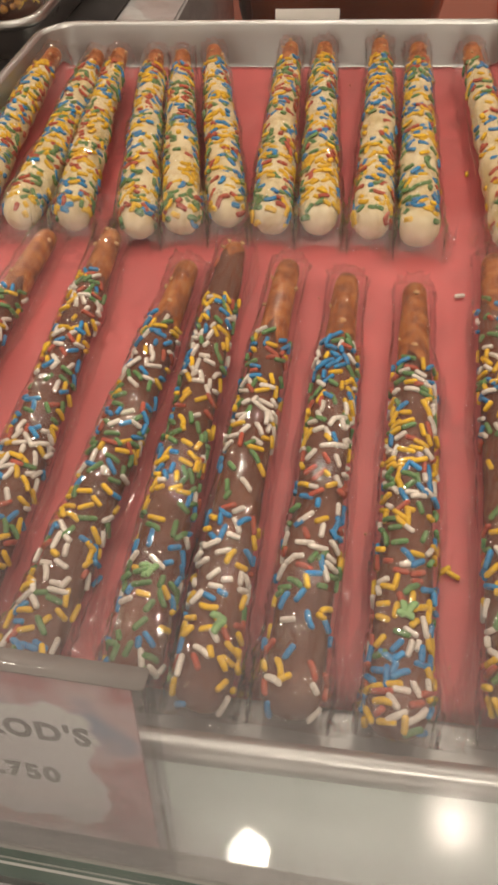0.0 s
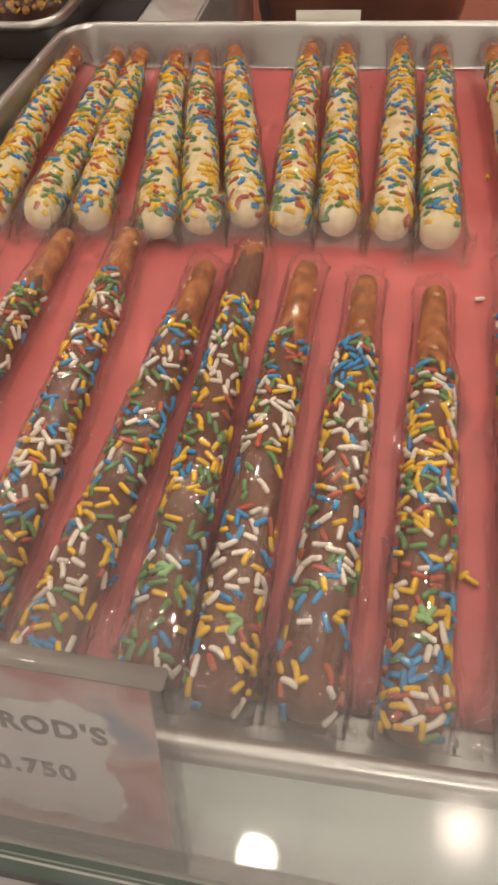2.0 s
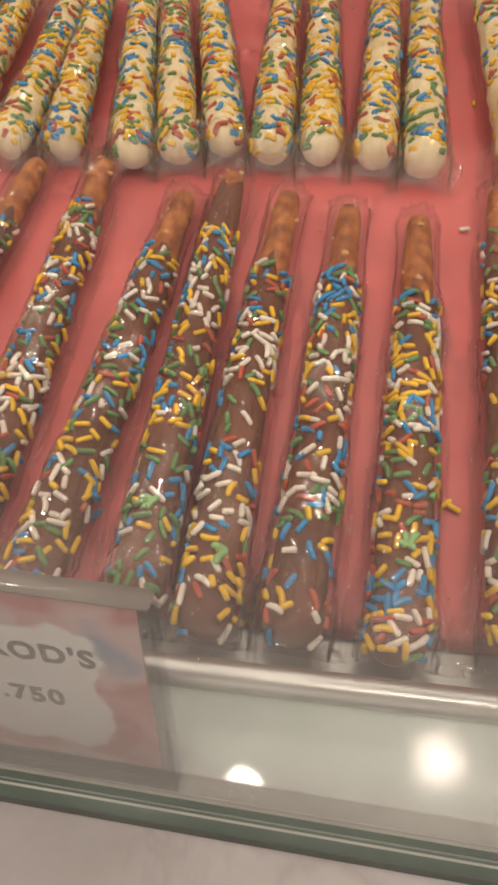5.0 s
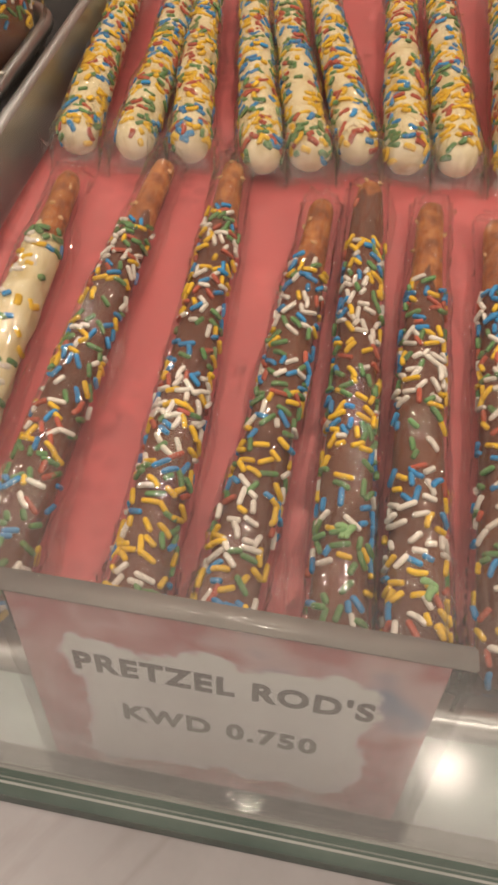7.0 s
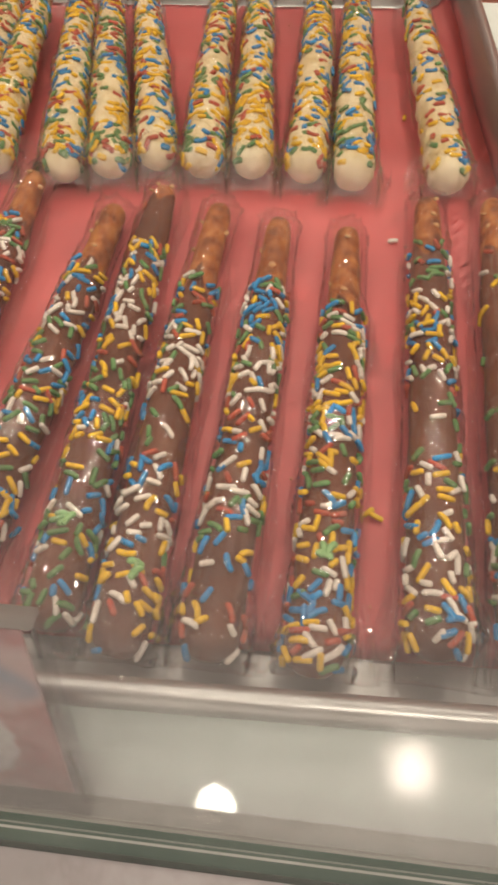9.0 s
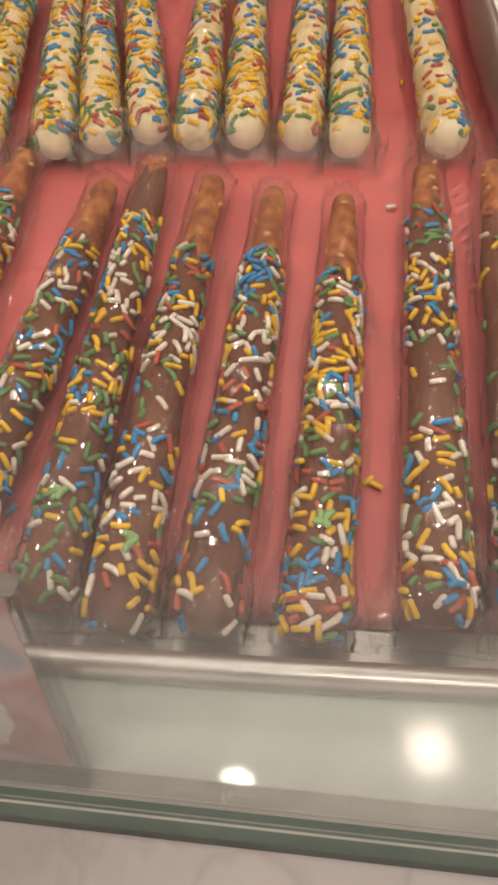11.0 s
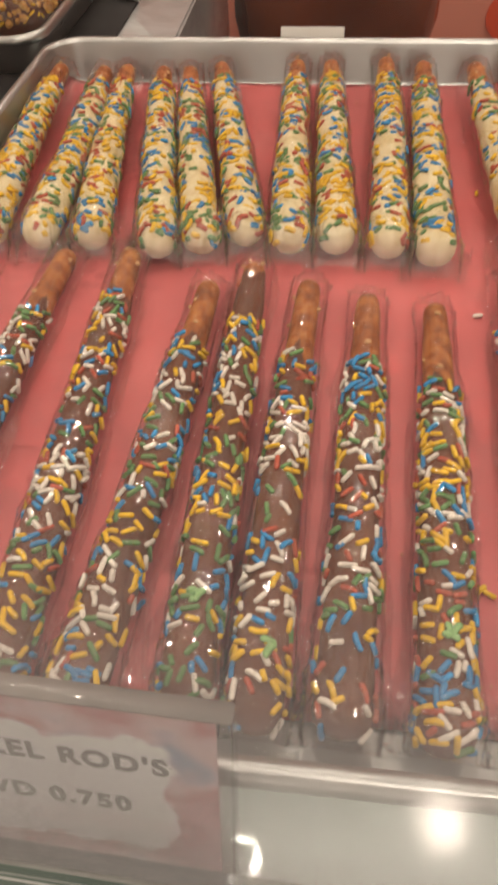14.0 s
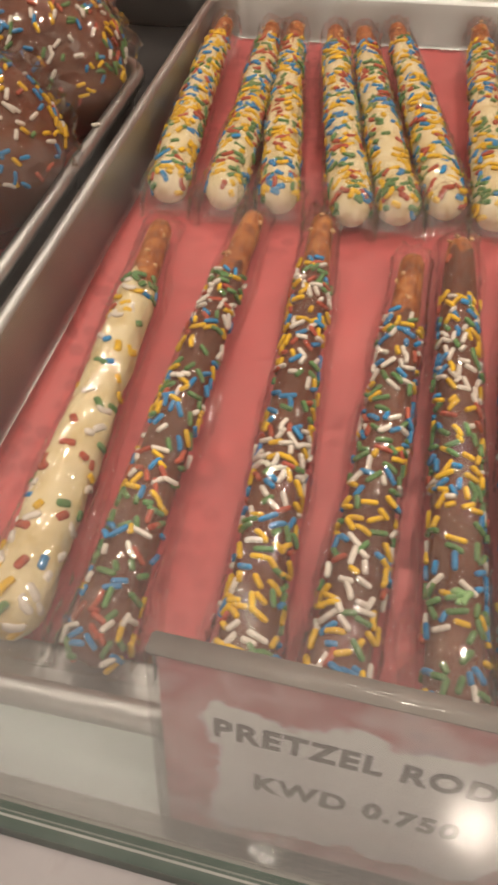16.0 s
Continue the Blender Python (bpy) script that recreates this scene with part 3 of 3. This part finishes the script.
        for j in range(across + 1):
            u = -1 + 2 * j / across
            near_end = math.exp(-((s - 0.002) / 0.017) ** 2) + 0.8 * math.exp(-((s - length) / 0.010) ** 2)
            crinkle = 0.0005 * noise.noise((s * 26, u * 2.2 + o, 1.0)) + 0.0002 * noise.noise((s * 120, u * 6 + o, 4.0))
            pleat = max(0.0, 1 - abs(noise.noise((s * 24 + u * 2.8, u * 2.6 - s * 12, o + 6.0))) * 11.0)
            wrinkle = max(0.0, 1 - abs(noise.noise((s * 58 - u * 1.5, u * 5.2 + s * 30, o + 16.0))) * 7.0)
            crinkle += pleat * (0.0009 + 0.0008 * near_end) + wrinkle * (0.0003 + 0.0015 * near_end)
            crinkle *= max(0.3, 1 - out_of * 90)
            for mid, tall in ((ridge, 0.0010), (ridge - 0.42, 0.0006)):
                crinkle += tall * max(0.0, 1 - out_of / 0.003) * max(0.0, 1 - abs(u - mid - 0.05 * noise.noise((s * 9, o, 3.3 + mid))) / 0.05) * (1.0 if noise.noise((s * 12, o, 12.0 + mid)) > -0.1 else 0.2)
            if abs(u) < 0.78:
                a = u / 0.78 * radians(112)
                rr = cover_r + 0.0012 + crinkle
                y, z = cy + rr * math.sin(a) * (1.06 - 0.06 * math.cos(a)), cz + rr * math.cos(a)
                z = floor_z + (z - floor_z) * squash
            else:
                k = (abs(u) - 0.78) / 0.22
                rr = cover_r + 0.0012
                y0, z0 = cy + rr * math.sin(radians(112)) * 1.08, cz + rr * math.cos(radians(112))
                z0 = floor_z + (z0 - floor_z) * squash
                wide = flap * (1.0 + 1.5 * max(0.0, 1 - abs(s - 0.006) / 0.03)) * (0.8 + 0.7 * noise.noise((s * 34, o, 8.0 * (1 if u > 0 else -1))))
                wide *= 1.0 if s < end else max(0.35, 1 - (s - end) / 0.03)
                y = math.copysign(abs(y0 - cy) + wide * k + 0.0004, u) + cy
                z = z0 * (1 - k) + (floor_z + 0.0007 + abs(crinkle) * (2.4 + 2.0 * max(0.0, 1 - abs(s) / 0.04))) * k
            row.append(bm.verts.new((s + crinkle * 0.6, y, max(z, floor_z))))
        rows.append(row)
    for p, q in zip(rows, rows[1:]):
        for j in range(across):
            bm.faces.new((p[j], q[j], q[j + 1], p[j + 1]))
    part("film_wrapper", bm, FILM, root, "crinkled clear plastic film")
    return root


DARK_LABEL = "pretzel rod dipped in milk chocolate with coloured sprinkles, film-wrapped"
PALE_LABEL = "pretzel rod dipped in white chocolate with dense coloured sprinkles, film-wrapped"
FRONT, BACK = "front row of wrapped pretzel rods", "back row of wrapped pretzel rods"
rod(1, (-0.1140, 0.0157), (-0.1275, 0.2185), WHITE, 0.781, 0.0098, 80, ((0.3, 0.5),), group=FRONT, label="pretzel rod in smooth white chocolate with sparse sprinkles, film-wrapped")
rod(2, (-0.0875, 0.0137), (-0.0865, 0.2325), MILK, 0.777, 0.0083, 135, group=FRONT, label=DARK_LABEL, bands=((0.08, 0.25, "green"), (0.62, 0.80, "white blue"), (0.40, 0.5, "yellow")))
rod(3, (-0.0475, 0.0142), (-0.055, 0.235), MILK, 0.835, 0.0083, 165, group=FRONT, label=DARK_LABEL, bands=((0.02, 0.12, "yellow blue"), (0.30, 0.42, "yellow white"), (0.45, 0.60, "green"), (0.72, 0.85, "white yellow")))
rod(4, (-0.0235, 0.0132), (-0.0125, 0.2115), MILK, 0.786, 0.0083, 125, group=FRONT, label="sparsely sprinkled milk chocolate pretzel rod with bare baked end, film-wrapped", bands=((0.03, 0.15, "white blue"), (0.18, 0.34, "yellow"), (0.36, 0.48, "white green"), (0.66, 0.78, "white blue")))
rod(5, (0.0075, 0.0182), (0.007, 0.227), MILK, 0.941, 0.0081, 135, ((0.0, 0.10), (0.80, 1.0)), group=FRONT, label="pretzel rod coated to the tip in milk chocolate, film-wrapped", bands=((0.10, 0.28, "green blue"), (0.30, 0.44, "yellow green"), (0.46, 0.68, "white yellow"), (0.70, 0.79, "blue")), stars=0.03)
rod(6, (0.0275, 0.0127), (0.0335, 0.215), MILK, 0.74, 0.0081, 105, ((0.0, 0.05), (0.30, 0.42)), group=FRONT, label=DARK_LABEL, bands=((0.05, 0.12, "yellow"), (0.12, 0.28, "white yellow"), (0.30, 0.42, "green"), (0.44, 0.6, "yellow white"), (0.62, 0.75, "blue green")), stars=0.022)
rod(7, (0.051, 0.0137), (0.06, 0.2065), MILK, 0.763, 0.0083, 120, ((0.0, 0.2),), group=FRONT, label="milk chocolate pretzel rod with a bare round end, film-wrapped", bands=((0.2, 0.34, "white green blue"), (0.36, 0.50, "white blue"), (0.50, 0.60, "yellow"), (0.62, 0.72, "white blue"), (0.73, 0.8, "yellow green")))
rod(8, (0.0785, 0.0117), (0.089, 0.2015), MILK, 0.726, 0.0083, 150, group=FRONT, label=DARK_LABEL, bands=((0.05, 0.13, "blue"), (0.14, 0.24, "white yellow"), (0.24, 0.36, "green yellow"), (0.36, 0.44, "blue"), (0.45, 0.58, "yellow white"), (0.58, 0.72, "blue")), stars=0.032)
rod(9, (0.1105, 0.0182), (0.124, 0.225), MILK, 0.826, 0.0083, 120, ((0.30, 0.45),), group=FRONT, label=DARK_LABEL, bands=((0.08, 0.28, "white yellow"), (0.46, 0.58, "yellow"), (0.58, 0.74, "white green"), (0.74, 0.84, "blue yellow")))
rod(10, (0.1345, 0.022), (0.1525, 0.226), MILK, 0.80, 0.0081, 50, ((0.2, 0.9),), group=FRONT, label="milk chocolate pretzel rod with few sprinkles, film-wrapped")
PALE_BANDS = {0: ((0.55, 0.8, "yellow"), (0.35, 0.5, "blue")), 1: ((0.45, 0.65, "green"),), 2: ((0.14, 0.26, "yellow red"), (0.1, 0.14, "green blue")), 3: ((0.1, 0.2, "green"), (0.7, 0.8, "yellow")),
              4: ((0.1, 0.2, "yellow"), (0.42, 0.52, "blue")), 5: ((0.14, 0.24, "blue"), (0.25, 0.45, "yellow")), 6: ((0.10, 0.16, "blue green"), (0.2, 0.3, "yellow")), 7: ((0.34, 0.5, "blue"), (0.1, 0.3, "yellow")),
              8: ((0.14, 0.28, "blue yellow"), (0.6, 0.75, "yellow")), 9: ((0.12, 0.24, "blue green"), (0.35, 0.5, "yellow")), 10: ((0.25, 0.55, "blue"), (0.55, 0.75, "yellow red"))}
BACK_RODS = [((-0.131, 0.237), (-0.145, 0.431)), ((-0.1035, 0.235), (-0.114, 0.427)), ((-0.076, 0.237), (-0.099, 0.43)), ((-0.041, 0.231), (-0.074, 0.428)), ((-0.02, 0.236), (-0.0565, 0.428)),
             ((0.001, 0.243), (-0.037, 0.436)), ((0.0225, 0.239), (0.0145, 0.441)), ((0.045, 0.239), (0.0365, 0.441)), ((0.0695, 0.238), (0.0722, 0.446)), ((0.0915, 0.233), (0.0962, 0.439)), ((0.134, 0.233), (0.129, 0.439))]
WARM = {"yellow": 34, "blue": 20, "green": 25, "red": 19}
for i, (bottom, tip) in enumerate(BACK_RODS):
    bare = (((0.0, 0.02),) if i % 3 == 0 else ()) + (((0.55, 0.7),) if i == 9 else ()) + (((0.0, 0.05),) if i in (1, 7, 9) else ())
    rod(20 + i, bottom, tip, WHITE, 0.86, 0.0100, 190 if i < 10 else 110, bare, weights=WARM, tip_lift=0.0175, group=BACK, label=PALE_LABEL, bands=PALE_BANDS[i])

# loose sprinkles on the pink paper
for x, y, a, c in ((0.095, 0.066, 40, "yellow"), (0.0975, 0.0645, -30, "yellow"), (0.120, 0.308, 80, "yellow"), (-0.0125, 0.051, 60, "blue"), (-0.1715, 0.262, 20, "white"), (0.109, 0.203, 10, "white")):
    ob = tagged(new("loose_sprinkle", SPRINKLES[c][0]), f"loose {c} sugar sprinkle fallen on the tray", "sprinkle", "loose sprinkles")
    ob.matrix_world = pose(x, y, 0.0014 if x > -0.16 else 0.0286, 0, 0, a)


# ---- price sign ----
def flat_text(body, width, height, material, parent, m, heavy=0.012):
    curve = bpy.data.curves.new("lettering", "FONT")
    curve.body, curve.align_x, curve.align_y, curve.offset, curve.extrude = body, "CENTER", "CENTER", heavy, 0.002
    curve.space_character = 1.17
    tmp = bpy.data.objects.new("lettering", curve)
    scene.collection.objects.link(tmp)
    bpy.context.view_layer.update()
    me = bpy.data.meshes.new_from_object(tmp.evaluated_get(bpy.context.evaluated_depsgraph_get()))
    bpy.data.objects.remove(tmp)
    xs, ys = [v.co.x for v in me.vertices], [v.co.y for v in me.vertices]
    cx, cy = (min(xs) + max(xs)) / 2, (min(ys) + max(ys)) / 2
    kx, ky = width / (max(xs) - min(xs)), height / (max(ys) - min(ys))
    for v in me.vertices:
        v.co = ((v.co.x - cx) * kx, (v.co.y - cy) * ky, v.co.z * 0.02)
    me.materials.append(material)
    ob = new("lettering", me)
    ob.parent = parent
    ob.matrix_basis = m
    return tagged(ob, "grey printed capital letters")


SIGN_W, SIGN_H = 0.0856, 0.0751


def price_sign():
    """Clear acrylic holder leaning back, with a printed card between its panels."""
    root = tagged(new("price_sign"), "clear acrylic price sign with a printed card, leaning by the tray", "sign")
    w, h = SIGN_W / 2, SIGN_H
    part("front_panel", box_bm(-w, w, -0.0020, -0.0008, 0, h - 0.0016), SHEET, root, "clear acrylic front panel", False)
    part("back_panel", box_bm(-w, w, 0.0010, 0.0022, 0, h - 0.0016), SHEET, root, "clear acrylic back panel", False)
    part("top_fold", box_bm(-w, w, -0.0022, 0.0024, h - 0.0013, h, 0.0004), FOLD, root, "pale polished acrylic top edge")
    for sx in (-1, 1):
        part("side_edge", box_bm(sx * w - 0.0004, sx * w + 0.0004, -0.0019, 0.0021, 0, h - 0.0018), SHEET, root, "clear acrylic side edge", False)
    part("foot", box_bm(-w, w, -0.0022, 0.012, -0.0001, 0.0012, 0.0003), SHEET, root, "clear acrylic foot", False).matrix_basis = pose(0, 0, 0, 14.4)
    card = part("printed_card", box_bm(-w + 0.0015, w - 0.0035, -0.0002, 0.0004, 0.0076, h - 0.0034), PRINT, root, "white card with a red floral border", False)
    flat_text("PRETZEL ROD'S", 0.0596, 0.0068, INK, card, pose(-0.0008, -0.0004, 0.0525, 90), 0.040)
    flat_text("KWD 0.750", 0.0415, 0.0066, INK, card, pose(-0.0012, -0.0004, 0.0351, 90), 0.040)
    root.matrix_world = Matrix.Translation((-0.0160, -0.0190, SHELF_Z)) @ pose(0, 0, 0, -14.4, 0, -1.8)
    return root


price_sign()


# ---- behind and beside the tray ----
def vase():
    bm, loops = bmesh.new(), []
    for z, r in ((-0.178, 0.045), (-0.172, 0.06), (-0.14, 0.086), (-0.10, 0.105), (-0.05, 0.1165), (0.0, 0.116), (0.05, 0.104), (0.11, 0.08), (0.16, 0.06), (0.19, 0.05), (0.215, 0.049), (0.23, 0.056), (0.226, 0.05), (0.2, 0.042)):
        loops.append([(r * math.cos(2 * math.pi * i / 48), r * math.sin(2 * math.pi * i / 48), z) for i in range(48)])
    loft(bm, loops, True, True)
    ob = tagged(part("brown_vase", bm, VASE_GLAZE), "large rounded dark brown glazed vase", "vase")
    ob.matrix_world = pose(0.036, 0.80, -0.012) @ Matrix.Diagonal((0.95, 0.95, 1, 1))
    stand = tagged(part("plinth", box_bm(-0.10, 0.20, 0.66, 0.96, -0.92, -0.191, 0.004), WALL_PINK, None, smooth=False), "dull pink plinth under the brown vase", "plinth")
    return ob, stand


vase()


def price_tag(m, width, height, label):
    root = tagged(new("price_tag"), label, "price tag", "small price tags")
    part("card", box_bm(-width / 2, width / 2, -0.0005, 0.0005, 0, height), CARD, root, "", False)
    for u, v, wide in ((-0.22, 0.62, 0.05), (-0.10, 0.62, 0.05), (0.06, 0.62, 0.09), (0.22, 0.62, 0.04), (-0.05, 0.36, 0.12), (0.2, 0.36, 0.06)):
        part("print_bar", box_bm((u - wide / 2) * width, (u + wide / 2) * width, -0.0009, -0.0005, (v - 0.07) * height, (v + 0.07) * height), FAINT_INK, root, "grey printed bar", False)
    part("foot", box_bm(-width / 2, width / 2, 0.0, 0.012, -0.0008, 0.0), CARD, root, "", False)
    root.matrix_world = m
    return root


price_tag(pose(0.022, 0.474, SHELF_Z + 0.001, -10), 0.044, 0.028, "small white price tag standing behind the tray")
price_tag(pose(-0.158, 0.628, 0.0085, -45, 0, -38), 0.046, 0.030, "small white price tag beside the tray of treats")


def crumb_meshes():
    made = []
    for k in range(3):
        bm = bmesh.new()
        bmesh.ops.create_icosphere(bm, subdivisions=1, radius=0.0019 + 0.0006 * k)
        for v in bm.verts:
            v.co *= 1 + 0.5 * noise.noise(v.co * 700 + Vector((k * 5, 0, 0)))
            v.co.z *= 0.7
        me = bpy.data.meshes.new("crumb")
        bm.to_mesh(me)
        bm.free()
        me.materials.append(CRUMB)
        made.append(me)
    return made


CRUMB_BITS = {"yellow": crumb_meshes(), "white": SPRINKLES["yellow"], "red": SPRINKLES["red"]}


def treat(seed, x, y, r, crumbed, count):
    """A rounded treat with a flat base, coated and strewn, in loose film."""
    rng = random.Random(seed)
    root = tagged(new("dipped_treat"), "round treat rolled in toasted orange crumbs, film-wrapped" if crumbed else "round treat dipped in milk chocolate with coloured sprinkles, film-wrapped", "chocolate treat", "wrapped treats")
    bm = bmesh.new()
    bmesh.ops.create_icosphere(bm, subdivisions=4, radius=r)

    def swell(p):
        return 1 + 0.06 * noise.noise(p * 45 + Vector((seed, 0, 0)))

    for v in bm.verts:
        v.co *= swell(v.co)
        v.co.z = max(v.co.z * 0.86, -r * 0.62)
    body = part("body", bm, MILK, root)

    def surface_at(u, a):
        n = Vector((math.sin(u) * math.cos(a), math.sin(u) * math.sin(a), math.cos(u)))
        d = n * r * swell(n * r)
        d.z *= 0.86
        along = Vector((0, 0, 1)).cross(n)
        return d, n, along.normalized() if along.length > 1e-4 else Vector((1, 0, 0))

    strew(rng, body, surface_at, count, lambda g: math.acos(1 - g.random() * 1.1), math.pi, CRUMB_BITS if crumbed else SPRINKLES,
          {"yellow": 60, "white": 12, "red": 6} if crumbed else {"white": 24, "yellow": 24, "blue": 20, "green": 21, "red": 12}, 0.0004)
    bm = bmesh.new()
    bmesh.ops.create_icosphere(bm, subdivisions=5, radius=r * 1.09)
    for v in bm.verts:
        p = v.co.copy()
        v.co *= 1 + 0.07 * noise.noise(p * 40 + Vector((0, seed, 0))) + 0.10 * max(0.0, 1 - abs(noise.noise(p * 55 + Vector((seed, 0, 0)))) * 8.0) + 0.05 * max(0.0, 1 - abs(noise.noise(p * 120 + Vector((0, 0, seed)))) * 6.0)
        v.co.z = max(v.co.z * 0.87, -r * 0.63)
    part("film_wrapper", bm, FILM, root, "loose crinkled clear plastic film")
    root.matrix_world = pose(x, y, r * 0.66 + 0.0035, 0, 0, seed * 40)


for k, (x, y, r, crumbed, count) in enumerate(((-0.2195, 0.312, 0.0455, False, 190), (-0.2190, 0.222, 0.0450, False, 150), (-0.310, 0.272, 0.044, False, 130), (-0.2190, 0.130, 0.044, False, 90), (-0.309, 0.180, 0.044, False, 90),
                                               (-0.2150, 0.515, 0.041, True, 220), (-0.2140, 0.600, 0.041, True, 200), (-0.294, 0.55, 0.038, True, 130), (-0.292, 0.64, 0.038, True, 110), (-0.216, 0.684, 0.038, True, 110))):
    treat(60 + k, x, y, r, crumbed, int(count * 1.9))


def crumbs():
    """Tiny flakes fallen on the paper."""
    rng, bm = random.Random(5), bmesh.new()
    for _ in range(70):
        x, y, r = rng.uniform(-0.145, 0.145), rng.uniform(0.03, 0.43), rng.uniform(0.0002, 0.0006)
        m = Matrix.Translation((x, y, 0.0006)) @ Euler((rng.random() * 6, rng.random() * 6, 0)).to_matrix().to_4x4()
        bmesh.ops.create_icosphere(bm, subdivisions=1, radius=r, matrix=m)
    tagged(part("crumbs", bm, SALT), "tiny pale crumbs scattered on the pink paper", "crumbs", kind="stuff")


crumbs()


def film_scrap():
    bm, rows = bmesh.new(), []
    for i in range(9):
        rows.append([bm.verts.new((0.0 + 0.012 * i / 8, 0.005 * (j / 4) * (1 - 0.6 * i / 8), 0.0004 + 0.0009 * abs(noise.noise((i * 0.7, j * 0.9, 2.0))))) for j in range(5)])
    for a, b in zip(rows, rows[1:]):
        for j in range(4):
            bm.faces.new((a[j], b[j], b[j + 1], a[j + 1]))
    ob = tagged(part("film_scrap", bm, FILM), "torn scrap of clear film on the tray rim", "plastic scrap")
    ob.matrix_world = pose(0.028, 0.0012, 0.0262, 0, 0, 4)


film_scrap()
